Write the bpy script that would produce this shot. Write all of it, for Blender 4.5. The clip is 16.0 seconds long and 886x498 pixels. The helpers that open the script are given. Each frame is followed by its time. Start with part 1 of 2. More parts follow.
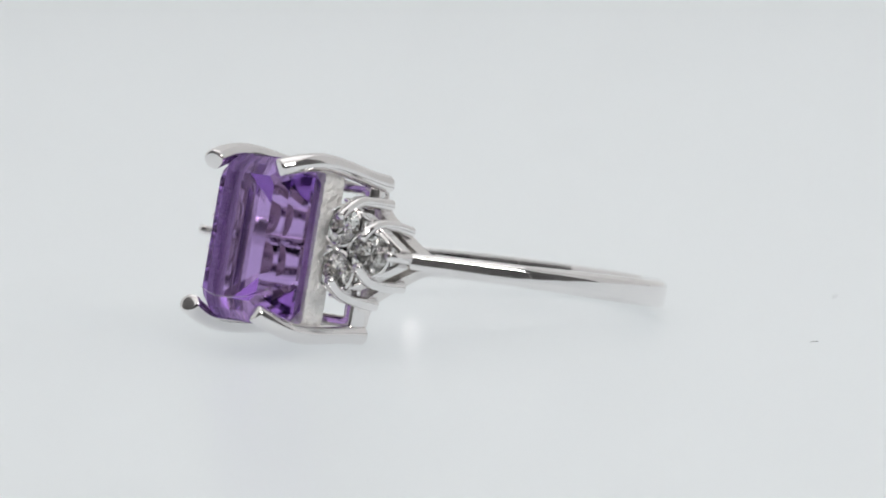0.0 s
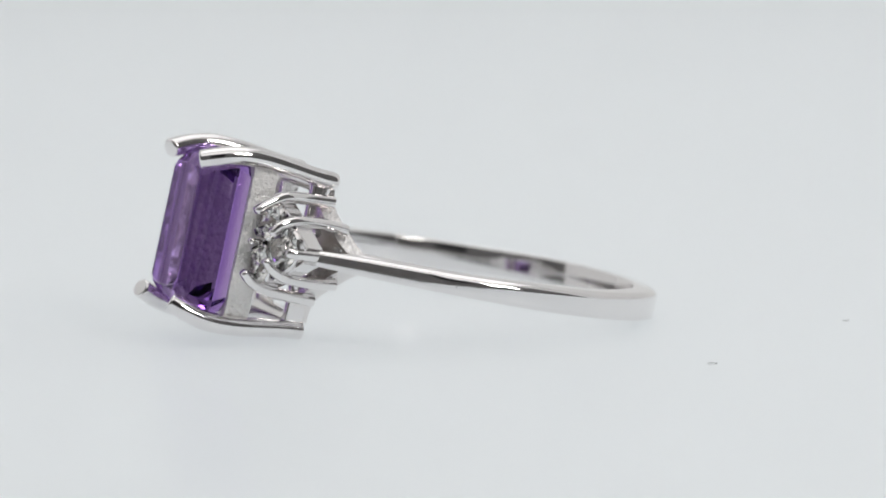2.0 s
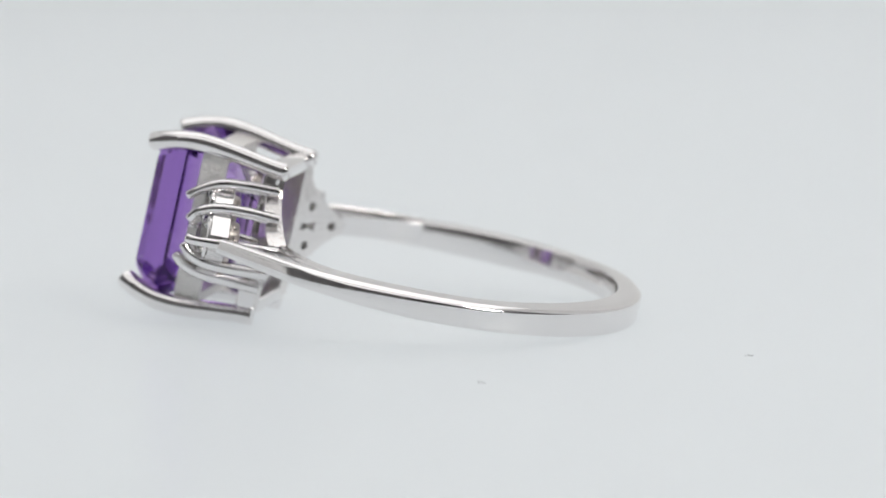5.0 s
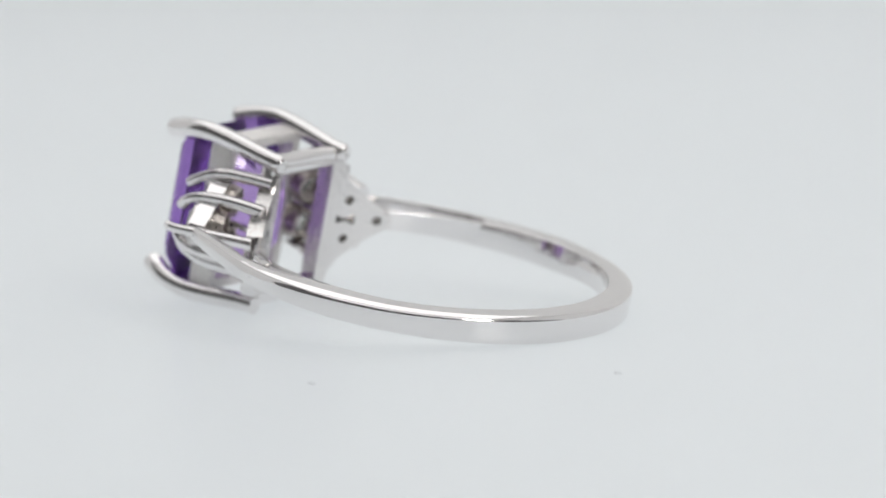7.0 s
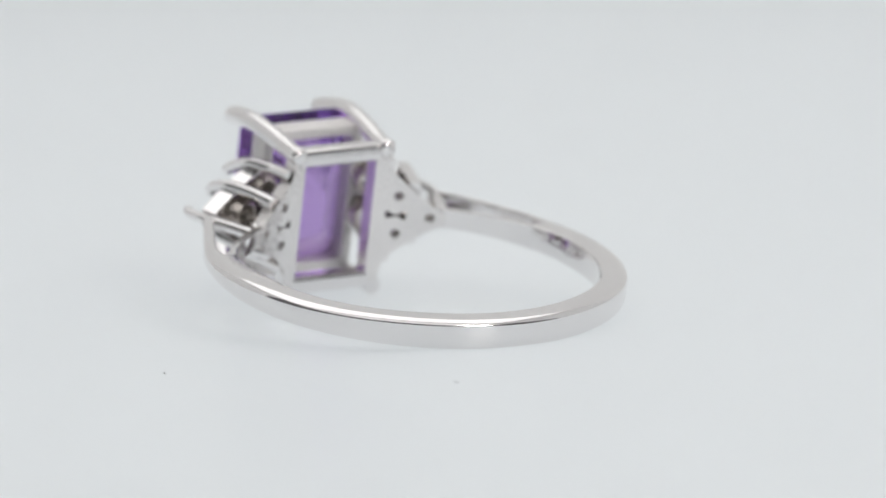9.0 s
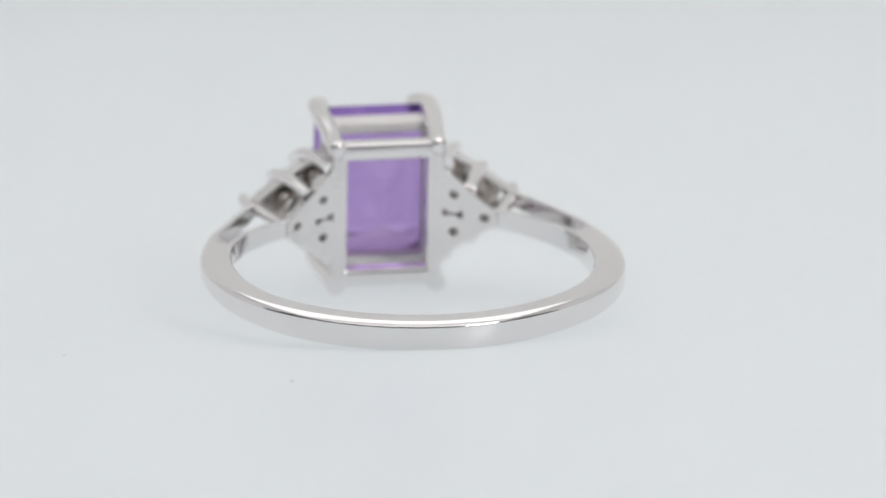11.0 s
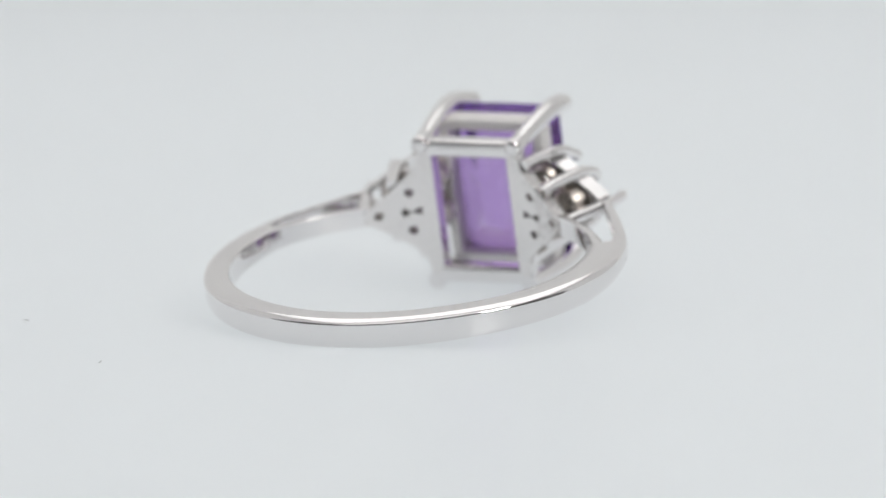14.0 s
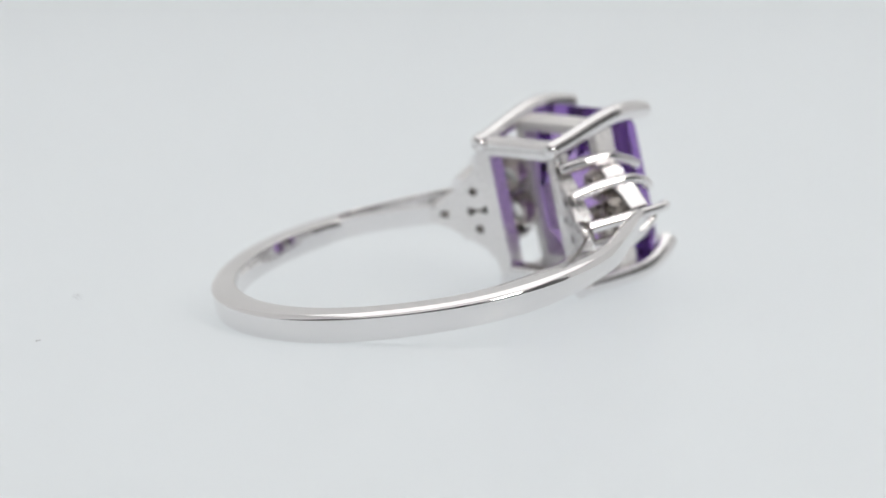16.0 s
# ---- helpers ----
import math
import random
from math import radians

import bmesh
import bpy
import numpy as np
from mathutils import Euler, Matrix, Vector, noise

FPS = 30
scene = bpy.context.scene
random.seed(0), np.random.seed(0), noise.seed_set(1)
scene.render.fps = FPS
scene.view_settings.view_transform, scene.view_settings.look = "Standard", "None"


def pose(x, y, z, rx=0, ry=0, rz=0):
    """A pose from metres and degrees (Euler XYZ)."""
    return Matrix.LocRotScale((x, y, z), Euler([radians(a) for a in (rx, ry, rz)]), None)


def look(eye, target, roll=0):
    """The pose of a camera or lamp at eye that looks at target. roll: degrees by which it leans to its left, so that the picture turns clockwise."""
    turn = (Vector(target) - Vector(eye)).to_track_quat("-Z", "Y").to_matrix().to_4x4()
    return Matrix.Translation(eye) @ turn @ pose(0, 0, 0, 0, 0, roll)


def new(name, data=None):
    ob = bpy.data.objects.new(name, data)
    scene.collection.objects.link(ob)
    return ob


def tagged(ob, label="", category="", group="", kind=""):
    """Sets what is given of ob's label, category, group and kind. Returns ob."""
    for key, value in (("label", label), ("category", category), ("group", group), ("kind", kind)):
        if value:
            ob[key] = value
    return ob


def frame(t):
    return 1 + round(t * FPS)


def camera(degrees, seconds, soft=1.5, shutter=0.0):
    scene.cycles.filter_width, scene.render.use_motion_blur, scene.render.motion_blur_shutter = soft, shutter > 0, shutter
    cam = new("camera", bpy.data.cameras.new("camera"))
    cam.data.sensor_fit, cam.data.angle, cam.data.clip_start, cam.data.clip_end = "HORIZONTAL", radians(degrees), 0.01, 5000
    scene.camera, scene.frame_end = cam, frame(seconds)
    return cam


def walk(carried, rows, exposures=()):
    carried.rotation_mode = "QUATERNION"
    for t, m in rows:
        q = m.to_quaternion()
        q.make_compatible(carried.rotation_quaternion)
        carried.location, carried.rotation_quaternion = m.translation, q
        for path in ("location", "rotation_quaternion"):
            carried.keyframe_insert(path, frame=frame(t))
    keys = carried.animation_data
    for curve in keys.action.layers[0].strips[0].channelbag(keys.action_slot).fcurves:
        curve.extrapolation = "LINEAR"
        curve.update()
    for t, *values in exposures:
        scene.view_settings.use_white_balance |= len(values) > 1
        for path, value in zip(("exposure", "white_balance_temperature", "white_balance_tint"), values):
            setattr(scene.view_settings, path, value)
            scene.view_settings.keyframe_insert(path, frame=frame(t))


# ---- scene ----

from mathutils.geometry import delaunay_2d_cdt

# ---- camera: a long macro lens on a tripod, in front of a turning plate ----
cam = camera(7.148, 16.0, soft=1.7)
cam.data.dof.use_dof = True
cam.data.dof.focus_distance = 0.3325
cam.data.dof.aperture_fstop = 48.0
EYE = pose(0.0, -0.33763, 0.05134, 81.9094, 1.0822, -0.1928)
walk(cam, [(0.0, EYE), (16.0, EYE)], exposures=[(0.0, 0.0), (16.0, 0.0)])

# ---- light: a translucent white tent in a bright room, a soft overhead lamp, a light table and a small bare lamp ----
world = bpy.data.worlds.new("room")
scene.world = world
world.use_nodes = True
world.node_tree.nodes["Background"].inputs[0].default_value = (0.80, 0.79, 0.78, 1)
world.node_tree.nodes["Background"].inputs[1].default_value = 1.25


def area_lamp(name, eye, target, sx, sy, watts, colour):
    data = bpy.data.lights.new(name, "AREA")
    data.shape, data.size, data.size_y, data.energy, data.color = "RECTANGLE", sx, sy, watts, colour
    lamp = new(name, data)
    lamp.matrix_basis = look(eye, target)
    return tagged(lamp, kind="structure")


area_lamp("softbox_lamp", (0.0, 0.14, 0.49), (0.0, 0.10, 0.0), 0.50, 0.40, 0.54, (1.0, 0.99, 0.98))
area_lamp("light_table_lamp", (0.0, 0.0, -0.055), (0.0, 0.0, 0.0), 0.36, 0.36, 0.17, (1.0, 0.995, 0.995))
area_lamp("spot_lamp", (0.216, -0.257, 0.225), (0.0, 0.0, 0.0), 0.10, 0.10, 0.50, (1.0, 0.98, 0.95))


# ---- materials ----
def material(name):
    m = bpy.data.materials.new(name)
    m.use_nodes = True
    return m, m.node_tree.nodes, m.node_tree.links, m.node_tree.nodes["Principled BSDF"]


def metal(name, colour, rough, grain, bump):
    """Polished or matt white metal; grain in 1/m."""
    m, n, l, b = material(name)
    b.inputs["Metallic"].default_value = 1.0
    tc = n.new("ShaderNodeTexCoord")
    fine = n.new("ShaderNodeTexNoise")
    fine.inputs["Scale"].default_value = grain
    fine.inputs["Detail"].default_value = 4
    broad = n.new("ShaderNodeTexNoise")
    broad.inputs["Scale"].default_value = grain * 0.12
    l.new(tc.outputs["Object"], fine.inputs["Vector"])
    l.new(tc.outputs["Object"], broad.inputs["Vector"])
    mix = n.new("ShaderNodeMix")
    mix.data_type = "RGBA"
    mix.inputs[6].default_value = (*colour, 1)
    mix.inputs[7].default_value = (*(c * 0.9 for c in colour), 1)
    l.new(broad.outputs["Fac"], mix.inputs[0])
    l.new(mix.outputs[2], b.inputs["Base Color"])
    ramp = n.new("ShaderNodeMapRange")
    ramp.inputs["To Min"].default_value, ramp.inputs["To Max"].default_value = rough * 0.6, rough * 1.5
    l.new(fine.outputs["Fac"], ramp.inputs["Value"])
    l.new(ramp.outputs[0], b.inputs["Roughness"])
    bp = n.new("ShaderNodeBump")
    bp.inputs["Strength"].default_value = bump
    bp.inputs["Distance"].default_value = 0.0004 if bump > 0.5 else 0.0002
    l.new(fine.outputs["Fac"], bp.inputs["Height"])
    l.new(bp.outputs["Normal"], b.inputs["Normal"])
    return m


def gem(name, colour, ior, deep=None):
    """Cut stone: clear glass that takes a little colour at every facet that the light meets."""
    m, n, l, b = material(name)
    g = n.new("ShaderNodeBsdfGlass")
    g.inputs["Color"].default_value = (*colour, 1)
    g.inputs["Roughness"].default_value = 0.0
    g.inputs["IOR"].default_value = ior
    l.new(g.outputs[0], n["Material Output"].inputs["Surface"])
    n.remove(b)
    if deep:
        # longer light paths painted as a colour gradient: paler towards the stone's point
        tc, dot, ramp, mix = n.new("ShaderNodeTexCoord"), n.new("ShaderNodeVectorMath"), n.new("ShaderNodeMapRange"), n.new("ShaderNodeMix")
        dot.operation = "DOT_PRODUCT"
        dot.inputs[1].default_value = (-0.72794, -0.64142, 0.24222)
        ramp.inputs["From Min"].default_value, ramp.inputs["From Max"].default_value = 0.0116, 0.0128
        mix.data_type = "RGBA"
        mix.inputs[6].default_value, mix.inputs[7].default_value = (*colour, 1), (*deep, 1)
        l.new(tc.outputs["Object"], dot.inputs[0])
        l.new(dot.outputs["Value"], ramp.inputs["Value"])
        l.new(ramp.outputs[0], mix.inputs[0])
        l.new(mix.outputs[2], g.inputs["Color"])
    return m


def matt(name, colour, rough, scale, amount, coat=0.0, ior=1.45):
    m, n, l, b = material(name)
    tc = n.new("ShaderNodeTexCoord")
    a = n.new("ShaderNodeTexNoise")
    a.inputs["Scale"].default_value, a.inputs["Detail"].default_value = scale, 5
    l.new(tc.outputs["Object"], a.inputs["Vector"])
    mix = n.new("ShaderNodeMix")
    mix.data_type = "RGBA"
    mix.inputs[6].default_value = (*colour, 1)
    mix.inputs[7].default_value = (*(c * (1 - amount) for c in colour), 1)
    l.new(a.outputs["Fac"], mix.inputs[0])
    l.new(mix.outputs[2], b.inputs["Base Color"])
    b.inputs["Roughness"].default_value = rough
    b.inputs["IOR"].default_value = ior
    return m


SILVER = metal("polished_silver", (0.87, 0.852, 0.85), 0.085, 1500, 0.02)
CAST = metal("cast_silver", (0.85, 0.825, 0.815), 0.17, 4000, 0.25)
DULL = metal("dark_silver", (0.62, 0.57, 0.53), 0.28, 3000, 0.3)
FROST = metal("frosted_silver", (0.96, 0.94, 0.92), 0.36, 4200, 0.6)
FROST.node_tree.nodes["Principled BSDF"].inputs["Metallic"].default_value = 0.35
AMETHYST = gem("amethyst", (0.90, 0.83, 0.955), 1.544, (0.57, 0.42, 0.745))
DIAMOND = gem("clear_stone", (0.99, 0.99, 0.985), 1.9)
ACRYLIC = matt("white_acrylic", (0.808, 0.82, 0.830), 0.24, 14, 0.02)
ACRYLIC.node_tree.nodes["Principled BSDF"].inputs["Specular IOR Level"].default_value = 0.2


def opal(m, share, colour=(0.928, 0.95, 0.963)):
    """Lets part of the light through, scattered, as opal acrylic does."""
    n, l = m.node_tree.nodes, m.node_tree.links
    t, mix = n.new("ShaderNodeBsdfTranslucent"), n.new("ShaderNodeMixShader")
    t.inputs["Color"].default_value = (*colour, 1)
    mix.inputs[0].default_value = share
    l.new(n["Principled BSDF"].outputs[0], mix.inputs[1])
    l.new(t.outputs[0], mix.inputs[2])
    l.new(mix.outputs[0], n["Material Output"].inputs["Surface"])


opal(ACRYLIC, 0.66)
PAPER = matt("white_paper", (0.82, 0.84, 0.85), 0.8, 9, 0.03)
CLOTH = matt("white_tent_cloth", (0.84, 0.85, 0.86), 0.9, 60, 0.05)
opal(PAPER, 0.55, (0.95, 0.945, 0.94))
opal(CLOTH, 0.42, (0.95, 0.945, 0.94))
BLACK = matt("black_board", (0.03, 0.03, 0.032), 0.9, 90, 0.3)
GREY = matt("grey_panel", (0.17, 0.167, 0.167), 0.9, 70, 0.25)
THREAD = matt("pale_thread", (0.62, 0.55, 0.70), 0.7, 3000, 0.2)
LINT = matt("grey_lint", (0.25, 0.24, 0.24), 0.9, 3000, 0.3)


# ---- mesh helpers; lengths in millimetres, turned into metres when a part is linked ----
def bm_new():
    return bmesh.new()


def part(name, bm, mat, parent, label="", smooth=None, m=None, kind=""):
    """Links bm, given in millimetres in the space m, as one mesh under parent."""
    bmesh.ops.transform(bm, matrix=Matrix.Diagonal((0.001, 0.001, 0.001, 1)), verts=bm.verts)
    if m is not None:
        bmesh.ops.transform(bm, matrix=m, verts=bm.verts)
    bmesh.ops.recalc_face_normals(bm, faces=bm.faces)
    me = bpy.data.meshes.new(name)
    bm.to_mesh(me)
    bm.free()
    me.materials.append(mat)
    ob = new(name, me)
    if smooth is not None:
        me.shade_smooth()
        me.set_sharp_from_angle(angle=radians(smooth))
    ob.parent = parent
    if label or kind:
        tagged(ob, label=label, kind=kind)
    return ob


def loft(bm, loops, closed=False, caps=True):
    """Skins a row of loops that all have the same number of points."""
    rings = [[bm.verts.new(p) for p in loop] for loop in loops]
    k = len(rings[0])
    for i in range(len(rings) - (0 if closed else 1)):
        a, b = rings[i], rings[(i + 1) % len(rings)]
        for j in range(k):
            bm.faces.new((a[j], a[(j + 1) % k], b[(j + 1) % k], b[j]))
    if caps and not closed:
        bm.faces.new(rings[0][::-1])
        bm.faces.new(rings[-1])
    return rings


def spline(points, steps):
    """A smooth row of points (with any number of values each) through those given."""
    pts = [np.array(p, float) for p in points]
    pts = [2 * pts[0] - pts[1]] + pts + [2 * pts[-1] - pts[-2]]
    out = []
    for i in range(1, len(pts) - 2):
        a, b, c, d = pts[i - 1:i + 3]
        for k in range(steps):
            t = k / steps
            out.append(0.5 * (2 * b + (c - a) * t + (2 * a - 5 * b + 4 * c - d) * t * t + (3 * b - a - 3 * c + d) * t ** 3))
    return out + [pts[-2]]


def tube(bm, points, side, steps=6, sides=12, round_end=True, power=2.0, dome=0.8, round_start=False):
    """A bent wire. Each point: x, y, z, half-width across 'side', half-width along it."""
    rows = spline(points, steps)
    if round_end:
        last, before = rows[-1], rows[-2]
        way = last[:3] - before[:3]
        way /= np.linalg.norm(way)
        size = min(last[3], last[4])
        rows.pop()
        for k in range(6):
            a = k / 5 * 1.45
            row = last.copy()
            row[:3] = last[:3] + way * size * dome * math.sin(a)
            row[3:] = last[3:] * math.cos(a) ** (0.7 if dome > 0.5 else 0.28)
            rows.append(row)
    if round_start:
        first, after = rows[0].copy(), rows[1]
        way = first[:3] - after[:3]
        way /= np.linalg.norm(way)
        size = min(first[3], first[4])
        extra = []
        for k in range(5):
            a = (5 - k) / 5 * 1.45
            row = first.copy()
            row[:3] = first[:3] + way * size * 0.7 * math.sin(a)
            row[3:] = first[3:] * math.cos(a) ** 0.6
            extra.append(row)
        rows = extra + rows
    loops = []
    for i, row in enumerate(rows):
        lo, hi = rows[max(i - 1, 0)], rows[min(i + 1, len(rows) - 1)]
        way = Vector(hi[:3] - lo[:3]).normalized()
        u = Vector(side)
        u = (u - way * u.dot(way)).normalized()
        v = way.cross(u)
        loop = []
        for k in range(sides):
            a = 2 * math.pi * k / sides
            ca, sa = math.cos(a), math.sin(a)
            ca, sa = math.copysign(abs(ca) ** (2 / power), ca), math.copysign(abs(sa) ** (2 / power), sa)
            loop.append(Vector(row[:3]) + u * ca * row[4] + v * sa * row[3])
        loops.append(loop)
    loft(bm, loops)


def rounded(hx, hz, cut, y, seg=3):
    """A rectangle in the x-z plane at y with rounded corners, as a loop."""
    out = []
    for cx, cz, a0 in ((hx - cut, hz - cut, 0), (-hx + cut, hz - cut, 90), (-hx + cut, -hz + cut, 180), (hx - cut, -hz + cut, 270)):
        for k in range(seg + 1):
            a = radians(a0 + 90 * k / seg)
            out.append(Vector((cx + cut * math.cos(a), y, cz + cut * math.sin(a))))
    return out


def hoop(bm, inner, outer, y0, y1, bevel=0.08):
    """A rectangular frame from y0 to y1; inner and outer are (half x, half z, corner)."""
    prof = []
    for s, sign, yc, a0 in ((outer, -1, y0 + bevel, 270), (outer, -1, y1 - bevel, 0), (inner, 1, y1 - bevel, 90), (inner, 1, y0 + bevel, 180)):
        for q in (0, 30, 60, 90):
            a = radians(a0 + q)
            off = sign * bevel + bevel * math.cos(a)
            prof.append((s, off, yc + bevel * math.sin(a)))
    loft(bm, [rounded(s[0] + d, s[1] + d, max(s[2] + d, 0.02), y, 4) for s, d, y in prof], closed=True)


# ---- the setting: plate, sweep and tent ----
def build_setting():
    bm = bm_new()
    prof = [(0.001, 0.0), (199.2, 0.0), (200, -0.5), (200, -2.5), (199.2, -3), (0.001, -3)]
    seg = 96
    rings = [[bm.verts.new((r * math.cos(2 * math.pi * k / seg), r * math.sin(2 * math.pi * k / seg), z)) for k in range(seg)] for r, z in prof]
    for i in range(len(prof) - 1):
        for k in range(seg):
            bm.faces.new((rings[i][k], rings[i][(k + 1) % seg], rings[i + 1][(k + 1) % seg], rings[i + 1][k]))
    plate = part("turntable", bm, ACRYLIC, None, smooth=30)
    tagged(plate, "glossy white acrylic turntable plate turning under the ring", "turntable")
    for x, y, turn, span in ((17.5, -9.8, 28, 0.42), (19.25, 4.1, 48, 0.36)):
        bm = bm_new()
        tube(bm, [(-span / 2, 0, 0.03, 0.012, 0.012), (0, span * 0.12, 0.035, 0.014, 0.014), (span / 2, 0, 0.03, 0.012, 0.012)], (0, 0, 1), 3, 6)
        part("lint_fibre", bm, LINT, plate, "tiny grey lint fibre", smooth=60, m=pose(x / 1000, y / 1000, 0, 0, 0, turn))

    # paper sweep: floor that curves up behind the plate
    bm = bm_new()
    line = [(-450, -62), (60, -62)]
    line += [(170 + 180 * math.sin(a), 118 - 180 * math.cos(a)) for a in np.linspace(0, math.pi / 2, 14)] + [(350, 500)]
    loft(bm, [[(-330, y, z), (330, y, z), (330, y + 1.5, z - 1.5), (-330, y + 1.5, z - 1.5)] for y, z in line])
    back = part("backdrop", bm, PAPER, None, smooth=40)
    tagged(back, "seamless white paper sweep behind the turntable", "backdrop", kind="structure")
    bm = bm_new()
    prof = [(186, -3.2), (190, -3.2), (190, -60), (186, -60)]
    loft(bm, [[(r * math.cos(a), r * math.sin(a), z) for a in np.linspace(0, 2 * math.pi, 96, endpoint=False)] for r, z in prof], closed=True)
    tagged(part("light_table_wall", bm, PAPER, None, smooth=40), "white round wall of the light box under the plate", "light box", kind="structure")
    for name, x0, x1, y0, y1, z0, z1 in (("wall_west", -334, -331, -40, 352, -64, 500), ("wall_east", 331, 334, -40, 352, -64, 500),
                                         ("ceiling", -334, 334, -90, 352, 501, 504)):
        bm = bm_new()
        bmesh.ops.create_cube(bm, size=1, matrix=Matrix.Translation(((x0 + x1) / 2, (y0 + y1) / 2, (z0 + z1) / 2)) @ Matrix.Diagonal((x1 - x0, y1 - y0, z1 - z0, 1)))
        tagged(part(name, bm, CLOTH, None), "white cloth side of a light tent", "light tent", kind="structure")
    # unseen panels, added to darken what the silver mirrors on the camera's side
    for name, x, y, z, sx, sy, sz, mat, label, kind in (
            ("dark_panel_south", 0, -427, 220, 752, 3, 560, GREY, "unseen dark grey panel added behind the camera to darken reflections", "curtain"),
            # black board added in place of camera and operator, for the band's black reflection
            ("camera_stand_in", 45, -420, 215, 170, 3, 270, BLACK, "black board standing in for the unseen camera and operator in reflections", "screen"),
            ("dark_panel_south_west", -375, -235, 220, 3, 370, 560, GREY, "unseen dark grey panel added beside the camera to darken reflections", "curtain"),
            ("dark_panel_south_east", 375, -235, 220, 3, 370, 560, GREY, "unseen dark grey panel added beside the camera to darken reflections", "curtain")):
        bm = bm_new()
        bmesh.ops.create_cube(bm, size=1, matrix=Matrix.Translation((x, y, z)) @ Matrix.Diagonal((sx, sy, sz, 1)))
        tagged(part(name, bm, mat, None), label, kind, kind="structure")
    return plate


# ---- the ring: lies on its side; x across the head, y from the band's centre to the stone, z along the finger ----
LIE = Matrix(((-0.66048, -0.72794, 0.18402, 0.000741), (0.75084, -0.64142, 0.15754, -0.001096), (0.00335, 0.24222, 0.97021, 0.002384), (0, 0, 0, 1)))


def ease(x):
    x = max(0.0, min(1.0, x))
    return x * x * (3 - 2 * x)


def band_section(a):
    """Inner radius, thickness, half width, mid height and roundness of the band at the angle a from +x (degrees)."""
    high = math.sin(radians(a))
    up = ease((high + 0.75) / 1.25)
    inner = 8.98 - 0.42 * up
    thick = 1.22 + 0.36 * up
    half = 0.63 - 0.14 * ease((high + 0.3) / 0.9)
    mid = 0.08 + 0.036 * (6.5 - 9.4 * high)
    back = 0.06 * ease((-high - 0.4) / 0.6)               # a little taller at the back
    half, mid = half + back, mid + back
    if math.cos(radians(a)) > 0:                          # this side was filed less and bent a little down
        w = ease((high + 0.95) / 0.9) * (1 - ease((high - 0.3) / 0.5))
        thick, half, mid = thick + 0.14 * w, half + 0.08 * w, mid - 0.22 * w
    return inner, thick, half, mid, ease((high + 0.95) / 1.15)


def strip_loop(ca, sa, r, t, m, h, soft):
    """One cross-section of the band: flat inside, rounded shoulders, gently domed outside; soft 0 to 1 rounds the outside."""
    f = min(0.10 + (h * 0.85 - 0.10) * soft * 0.75, t * 0.45)
    e = min(0.13 + 0.20 * soft, t * 0.5)                  # the crest, crisp at the back, worn round at the shoulders
    fall = min(0.42, t * 0.60)                            # width of the sloping border of the upper side
    i = 0.10 if t > 0.9 else 0.05

    def corner(cr, cz, rad, a0, sweep=90):
        return [(cr + rad * math.cos(radians(a0 + q * sweep)), cz + rad * math.sin(radians(a0 + q * sweep))) for q in (0, 1 / 6, 1 / 3, 0.5, 2 / 3, 5 / 6, 1)]
    pts = corner(i, -h + i, i, 180)                       # inner lower edge
    pts += [(t * 0.3, -h), (t - f - 0.01, -h)]
    pts += corner(t - f, -h + f, f, 270)                  # outer lower edge
    crest = h - 0.363 * fall - 0.809 * e
    pts += [(t + 0.006, (crest - h + f) / 2)]
    pts += corner(t - e, crest, e, 0, 54)                 # outer upper crest
    end = t - 0.412 * e
    pts += [(end - fall * (1 - q), h - 0.363 * fall * q * q) for q in (0.85, 0.65, 0.45, 0.25, 0.0)]
    pts += [(min(t * 0.3, end - fall - 0.02), h)]
    pts += corner(i, h - i, i, 90)                        # inner upper edge
    dome = 0.055 if t > 0.9 else 0.0                      # the wall to the finger is slightly domed
    pts += [(-dome * (1 - q * q), q * (h - i)) for q in (0.8, 0.5, 0.2, -0.2, -0.5, -0.8)]
    return [((r + dr) * ca, (r + dr) * sa, m + dz) for dr, dz in pts]


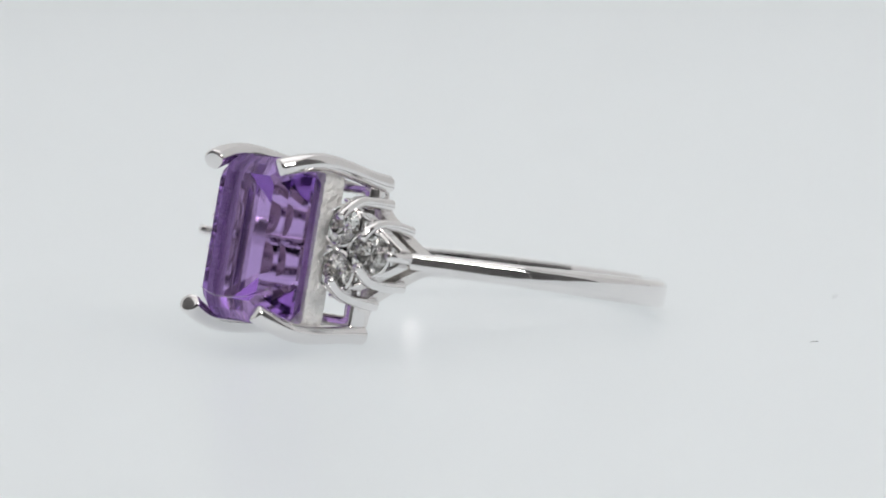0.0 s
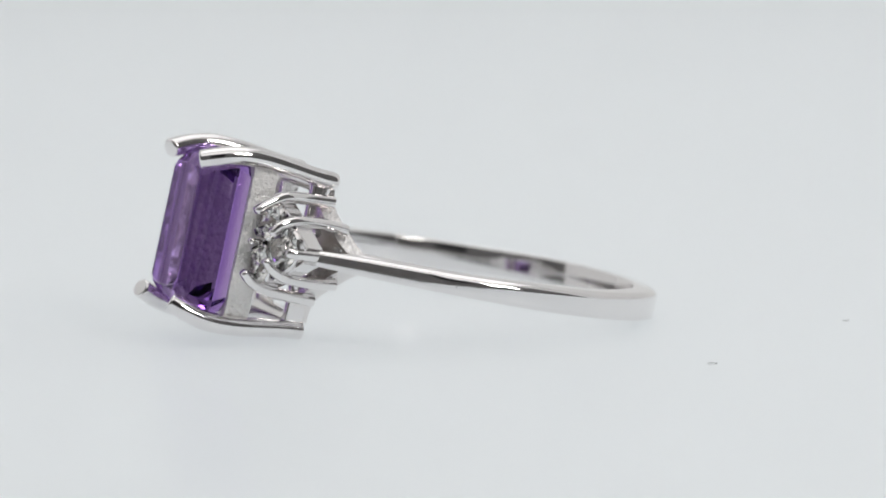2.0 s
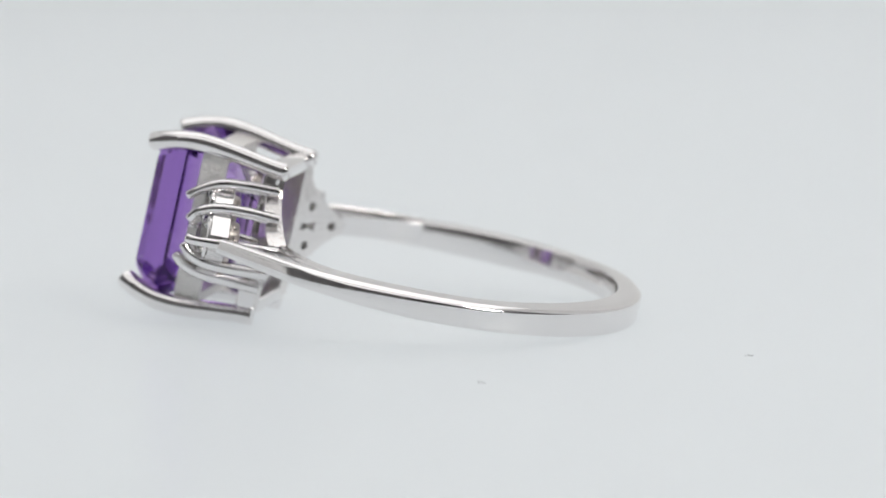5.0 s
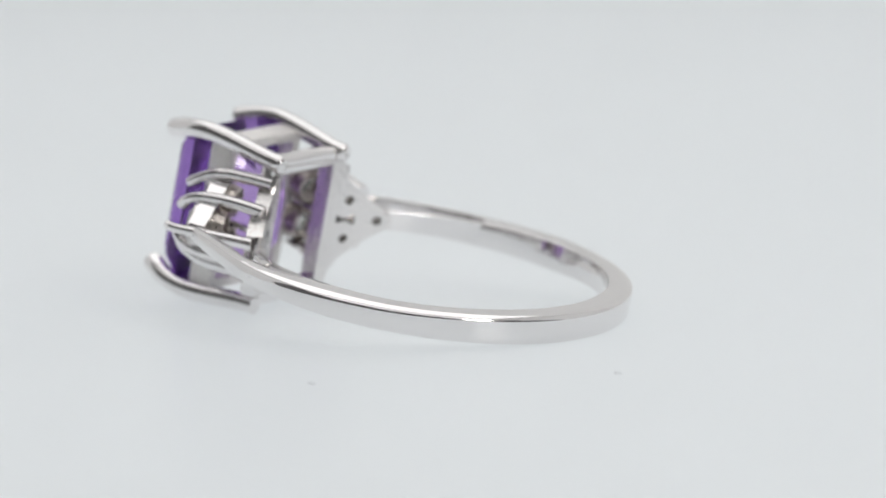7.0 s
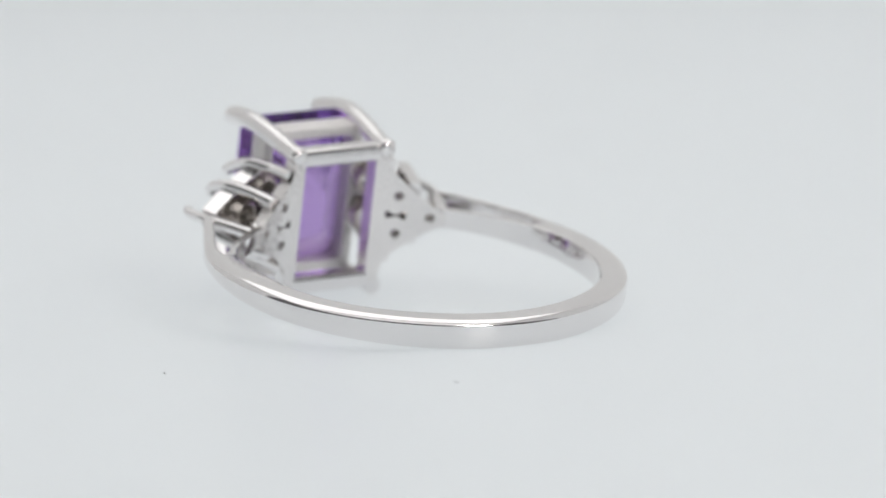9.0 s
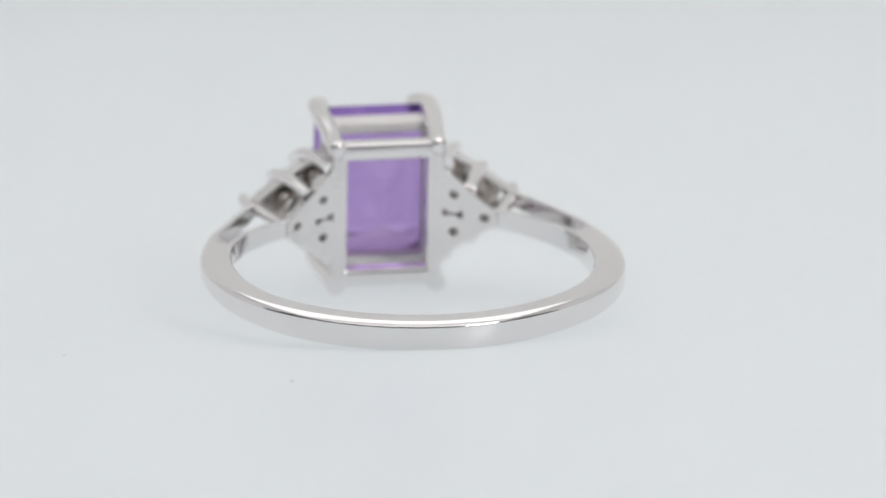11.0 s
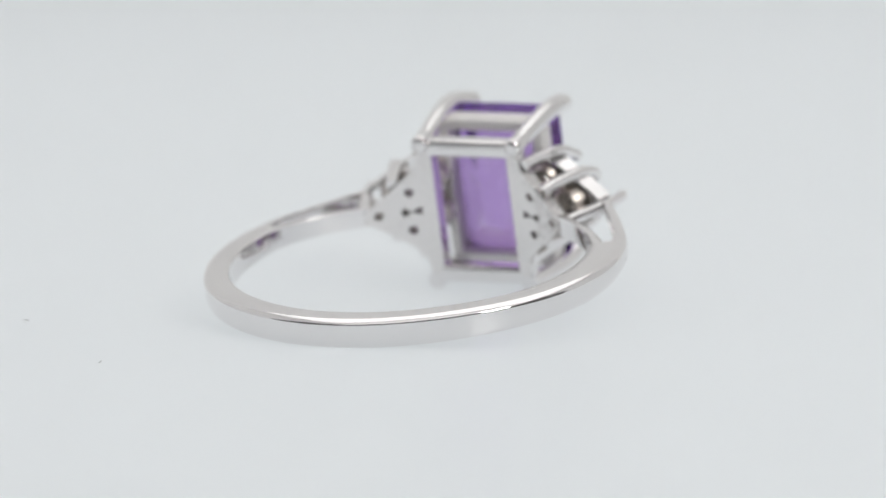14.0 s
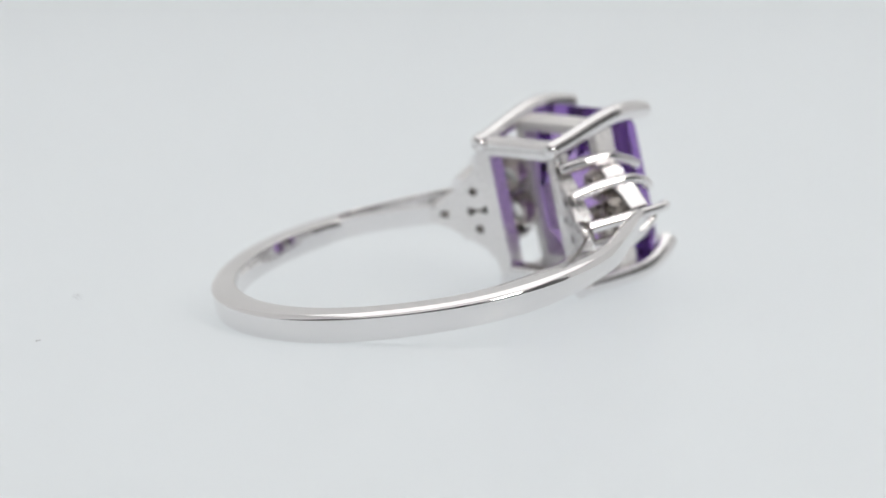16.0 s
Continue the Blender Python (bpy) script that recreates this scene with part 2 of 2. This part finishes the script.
def build_band(ring):
    bm = bm_new()
    end = 17
    loops = []
    for k in range(201):
        a = -180 - end + (180 + 2 * end) * k / 200
        r, t, h, m, soft = band_section(a)
        loops.append(strip_loop(math.cos(radians(a)), math.sin(radians(a)), r, t, m, h, soft))
    loft(bm, loops)
    part("band", bm, SILVER, ring, "polished plain silver band", smooth=30, m=LIE)
    # at each shoulder the band forks: an inner arm to the plate and an outer arm to the end claw
    for side in (-1, 1):
        r0, t0, *_ = band_section(end if side > 0 else 180 - end)
        reach = 8.56 + 1.58 + 0.95 - r0 - t0
        bm = bm_new()
        loops = []
        for k in range(25):
            f = k / 24
            a = end - 0.8 + (50.3 - end) * f
            g = ease(f) * 0.5 + f * 0.5
            _, _, h, m, soft = band_section(a if side > 0 else 180 - a)
            loops.append(strip_loop(side * math.cos(radians(a)), math.sin(radians(a)), r0 + (7.74 - r0) * g, 0.70 - 0.15 * min(1, f * 4), m, h - 0.004, 0.0))
        loft(bm, loops)
        part("shoulder_arm", bm, SILVER, ring, smooth=30, m=LIE)
        bm = bm_new()
        loops = []
        outer = r0 + t0
        for k in range(29):
            f = k / 28
            a = end - 0.8 + (53.8 - end) * f
            g = max(0.0, (f - 0.35) / 0.65) ** 2
            thin = 0.78 - 0.24 * min(1, f * 5) - 0.10 * g
            _, _, h, m, soft = band_section(a if side > 0 else 180 - a)
            loops.append(strip_loop(side * math.cos(radians(a)), math.sin(radians(a)), outer + reach * g - thin, thin, m - 0.05 * g, (h - 0.004) * (1 - 0.22 * g), soft))
        loft(bm, loops)
        part("shoulder_arm", bm, SILVER, ring, smooth=30, m=LIE)


def plate_shape(side):
    """The pierced triangular plate under the small stones of one shoulder, as 2D points (x, z) and edges."""
    outer = [(2.0, 3.45), (2.60, 3.42), (2.66, 2.85), (2.78, 2.40), (3.1, 2.02), (3.8, 1.40), (4.5, 0.80), (4.95, 0.44), (5.2, 0.34)]
    outer = outer + [(x, -z) for x, z in outer[::-1]]
    loops = [outer]
    for x, z, rx, rz in ((3.23, 0.98, 0.22, 0.22), (3.23, -0.98, 0.22, 0.22), (4.62, 0.0, 0.21, 0.21)):
        loops.append([(x + rx * math.cos(a), z + rz * math.sin(a)) for a in np.linspace(0, 2 * math.pi, 12, endpoint=False)])
    loops.append([(2.76, 0.20), (2.92, 0.13), (3.25, 0.08), (3.48, 0.22), (3.64, 0.24), (3.64, -0.24), (3.48, -0.22), (3.25, -0.08), (2.92, -0.13), (2.76, -0.20), (2.70, -0.18), (2.70, 0.18)])
    return [[(x * side, z) for x, z in loop] for loop in loops]


def inside(p, loop):
    hit = False
    for (x0, z0), (x1, z1) in zip(loop, loop[1:] + loop[:1]):
        if (z0 > p[1]) != (z1 > p[1]) and p[0] < (x1 - x0) * (p[1] - z0) / (z1 - z0) + x0:
            hit = not hit
    return hit


def build_shoulder_plate(ring, side):
    loops = plate_shape(side)
    verts, edges = [], []
    for loop in loops:
        s = len(verts)
        verts += [Vector(p) for p in loop]
        edges += [(s + k, s + (k + 1) % len(loop)) for k in range(len(loop))]
    v2, _, faces, *_ = delaunay_2d_cdt(verts, edges, [], 0, 1e-6)
    bm = bm_new()

    def lift(p, r):
        return (p.x, math.sqrt(max(r * r - p.x * p.x, 0.1)), p.y)
    lo = [bm.verts.new(lift(p, 7.72)) for p in v2]
    hi = [bm.verts.new(lift(p, 8.5)) for p in v2]
    for f in faces:
        c = sum((v2[i] for i in f), Vector((0, 0))) / len(f)
        if inside(c, loops[0]) and not any(inside(c, h) for h in loops[1:]):
            bm.faces.new([lo[i] for i in f])
            bm.faces.new([hi[i] for i in f][::-1])
    bm.edges.ensure_lookup_table()
    rim = [e for e in bm.edges if len(e.link_faces) == 1]
    index = {v: k for k, v in enumerate(lo)}
    for e in rim:
        a, b = e.verts
        if a in index and b in index:
            bm.faces.new((a, b, hi[index[b]], hi[index[a]]))
    for v in [v for v in bm.verts if not v.link_faces]:
        bm.verts.remove(v)
    return part("shoulder_plate", bm, CAST, ring, "pierced triangular silver plate", smooth=35, m=LIE)


HEAD = LIE @ Matrix.Translation((0, 0, -0.00012))


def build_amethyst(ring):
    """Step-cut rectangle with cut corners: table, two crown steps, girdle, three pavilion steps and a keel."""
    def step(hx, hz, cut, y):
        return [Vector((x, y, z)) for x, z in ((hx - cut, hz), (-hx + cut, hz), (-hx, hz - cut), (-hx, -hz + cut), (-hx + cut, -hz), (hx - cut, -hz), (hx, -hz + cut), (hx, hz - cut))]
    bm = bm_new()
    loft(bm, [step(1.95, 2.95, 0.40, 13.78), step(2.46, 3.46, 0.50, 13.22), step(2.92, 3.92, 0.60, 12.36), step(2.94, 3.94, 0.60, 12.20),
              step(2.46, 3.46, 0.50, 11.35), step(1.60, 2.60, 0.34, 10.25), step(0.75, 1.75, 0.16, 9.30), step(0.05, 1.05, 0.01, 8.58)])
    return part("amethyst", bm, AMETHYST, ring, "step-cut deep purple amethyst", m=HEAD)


def build_head(ring):
    bm = bm_new()
    hoop(bm, (2.06, 2.86, 0.10), (2.70, 3.74, 0.45), 7.40, 8.4, 0.24)
    part("base_frame", bm, SILVER, ring, "open rectangular silver base frame", smooth=40, m=HEAD)
    bm = bm_new()
    hoop(bm, (2.25, 3.25, 0.15), (2.78, 3.78, 0.5), 10.2, 11.42, 0.06)
    part("gallery_rail", bm, FROST, ring, "frosted silver gallery rail under the stone", smooth=40, m=HEAD)
    for sx in (-1, 1):
        for sz in (-1, 1):
            bm = bm_new()
            rows = [(2.50, 7.44, 3.54, 0.46, 0.46), (2.55, 8.4, 3.62, 0.44, 0.44), (2.70, 10.5, 3.88, 0.47, 0.47), (2.78, 11.8, 3.93, 0.48, 0.48),
                    (2.74, 12.7, 3.80, 0.50, 0.47), (2.60, 13.4, 3.58, 0.53, 0.48), (2.42, 13.92, 3.38, 0.53, 0.47)]
            tube(bm, [(x * sx, y, (z if sz > 0 else z + 0.12) * sz, a, b) for x, y, z, a, b in rows], (0, 0, 1), 5, 18, dome=0.35, round_start=sz > 0)
            part("prong", bm, SILVER, ring, smooth=50, m=HEAD)


def build_thread(ring):
    bm = bm_new()
    tube(bm, [(x, y, z, 0.022, 0.022) for x, y, z in ((2.0, 13.80, -2.75), (1.2, 13.80, -3.0), (0.2, 13.80, -3.05), (-1.2, 13.80, -2.9), (-2.3, 13.45, -2.4))], (0, 1, 0), 5, 6)
    part("lint_thread", bm, THREAD, ring, "fine pale thread caught on the stone", smooth=60, m=LIE)


def build_diamond(ring, centre, way, radius):
    """A round brilliant: table, crown and pavilion facets."""
    bm = bm_new()
    def circle(r, h, n, off):
        return [Vector((r * math.cos(2 * math.pi * (k + off) / n), r * math.sin(2 * math.pi * (k + off) / n), h)) for k in range(n)]
    table = [bm.verts.new(p * radius) for p in circle(0.56, 0.32, 8, 0)]
    mid = [bm.verts.new(p * radius) for p in circle(0.78, 0.18, 8, 0.5)]
    g1 = [bm.verts.new(p * radius) for p in circle(1.0, 0.02, 16, 0)]
    g0 = [bm.verts.new(p * radius) for p in circle(1.0, -0.02, 16, 0)]
    low = [bm.verts.new(p * radius) for p in circle(0.30, -0.62, 8, 0.5)]
    tip = bm.verts.new(Vector((0, 0, -0.86)) * radius)
    bm.faces.new(table)
    for k in range(8):
        n, q = (k + 1) % 8, (2 * k + 2) % 16
        bm.faces.new((table[k], mid[k], table[n]))
        bm.faces.new((table[n], mid[k], g1[q], mid[n]))
        bm.faces.new((mid[k], g1[2 * k + 1], g1[q]))
        bm.faces.new((mid[k], g1[2 * k], g1[2 * k + 1]))
        bm.faces.new((low[k], g0[q], g0[2 * k + 1]))
        bm.faces.new((low[k], g0[2 * k + 1], g0[2 * k]))
        bm.faces.new((low[k], low[n], g0[q]))
        bm.faces.new((low[k], tip, low[n]))
    for k in range(16):
        bm.faces.new((g0[k], g0[(k + 1) % 16], g1[(k + 1) % 16], g1[k]))
    turn = Vector(way).to_track_quat("Z", "Y").to_matrix().to_4x4()
    bmesh.ops.transform(bm, matrix=Matrix.Translation(centre) @ turn, verts=bm.verts)
    part("small_diamond", bm, DIAMOND, ring, "small round brilliant-cut clear stone", m=LIE)
    # the seat: a short collar under the girdle
    bm = bm_new()
    prof = [(1.005, 0.07), (1.06, 0.10), (1.16, 0.03), (1.16, -0.60), (1.12, -0.66), (0.78, -0.64), (0.74, -0.50), (1.005, -0.05)]
    loft(bm, [[Vector((r * radius * math.cos(a), r * radius * math.sin(a), h * radius)) for a in np.linspace(0, 2 * math.pi, 28, endpoint=False)] for r, h in prof], closed=True)
    bmesh.ops.transform(bm, matrix=Matrix.Translation(centre) @ turn, verts=bm.verts)
    seat = part("stone_seat", bm, SILVER, ring, smooth=40, m=LIE)
    # under it an unpolished cup, darker and browner than the other silver
    bm = bm_new()
    prof = [(1.0, -0.60), (0.98, -1.05), (0.84, -1.55), (0.70, -1.60), (0.60, -1.52), (0.72, -0.62)]
    loft(bm, [[Vector((r * radius * math.cos(a), r * radius * math.sin(a), h * radius)) for a in np.linspace(0, 2 * math.pi, 24, endpoint=False)] for r, h in prof], closed=True)
    bmesh.ops.transform(bm, matrix=Matrix.Translation(centre) @ turn, verts=bm.verts)
    part("seat_cup", bm, DULL, seat, "dull darker silver cup under the stone", smooth=40, m=LIE)


def build_shoulder(ring, side):
    build_shoulder_plate(ring, side)
    for z in (1, -1):                                     # the upper row sits a little wider than the lower
        build_diamond(ring, (3.42 * side, 10.48, 1.12 if z > 0 else -1.0), (0.30 * side, 0.94, 0.10 * z), 0.90)
    build_diamond(ring, (5.0 * side, 9.98, 0.0), (0.42 * side, 0.9, 0.0), 0.98)
    for z in (1, -1):
        for rows in ([(2.85, 7.35, 2.26, 0.30, 0.36), (3.2, 8.8, 2.22, 0.29, 0.36), (3.7, 10.0, 2.12, 0.28, 0.36), (4.0, 10.9, 1.86, 0.23, 0.28), (4.1, 11.3, 1.52, 0.23, 0.26)],
                     [(4.0, 6.85, 1.26, 0.29, 0.34), (4.48, 8.2, 1.34, 0.28, 0.34), (5.0, 9.6, 1.28, 0.27, 0.36), (5.25, 10.4, 1.02, 0.23, 0.28), (5.25, 10.75, 0.70, 0.23, 0.26)]):
            bm = bm_new()
            wide = 1.09 if z > 0 else 1.01
            tube(bm, [(x * side, y, q * z * (wide if y < 10.6 else 1.0), a, b) for x, y, q, a, b in rows], (1, 0, 0), 5, 12, power=3.0)
            part("claw", bm, SILVER, ring, "curved silver claw blade", smooth=45, m=LIE)
    # the open gallery: two polished strips a side between the claw blades
    for z in (1, -1):
        for (xa, ya, za), (xb, yb, zb) in (((2.95, 9.92, 2.16), (4.70, 9.44, 1.30)), ((4.78, 9.40, 1.24), (6.30, 8.92, 0.30))):
            bm = bm_new()
            wide = 1.09 if z > 0 else 1.01
            a, b = Vector((xa * side, ya, za * z * wide)), Vector((xb * side, yb, zb * z * wide))
            rise = Vector((0.32 * side, 0.95, 0)) * 0.46
            out = (b - a).cross(rise).normalized() * 0.10
            loft(bm, [[q + rise * 0.9 + out, q + rise + out * 0.4, q + rise - out * 0.4, q + rise * 0.9 - out, q - rise * 0.9 - out, q - rise - out * 0.4, q - rise + out * 0.4, q - rise * 0.9 + out] for q in (a, b)])
            part("gallery_strip", bm, SILVER, ring, smooth=20, m=LIE)
    bm = bm_new()
    tube(bm, [(x * side, y, q, a, b) for x, y, q, a, b in ((5.3, 6.1, 0.12, 0.30, 0.36), (5.85, 7.4, 0.10, 0.28, 0.36), (6.35, 8.7, 0.05, 0.26, 0.34), (6.75, 9.8, 0.0, 0.22, 0.25), (6.72, 10.25, 0.0, 0.23, 0.25))], (1, 0, 0), 5, 12, power=3.0)
    part("claw", bm, SILVER, ring, "curved silver end claw", smooth=45, m=LIE)
    bm = bm_new()
    tube(bm, [(x * side, y, q, a, b) for x, y, q, a, b in ((3.3, 7.2, 0.0, 0.14, 0.3), (3.2, 9.0, 0.0, 0.14, 0.24), (3.3, 10.6, 0.0, 0.16, 0.2), (3.5, 11.1, 0.0, 0.16, 0.18))], (1, 0, 0), 5, 12, power=3.0)
    part("claw", bm, SILVER, ring, "slim silver claw between the small stones", smooth=45, m=LIE)


def build_ring():
    ring = new("ring")
    ring.empty_display_size = 0.005
    tagged(ring, "silver ring with purple emerald-cut amethyst lying on the white plate", "ring")
    build_band(ring)
    build_amethyst(ring)
    build_head(ring)
    build_thread(ring)
    for side in (-1, 1):
        build_shoulder(ring, side)
    return ring


TURNTABLE = build_setting()
RING = build_ring()


def motions():
    rows = [(t, pose(0, 0, 0, 0, 0, -11.11005 * t)) for t in range(17)]
    walk(TURNTABLE, rows)
    walk(RING, rows)


motions()
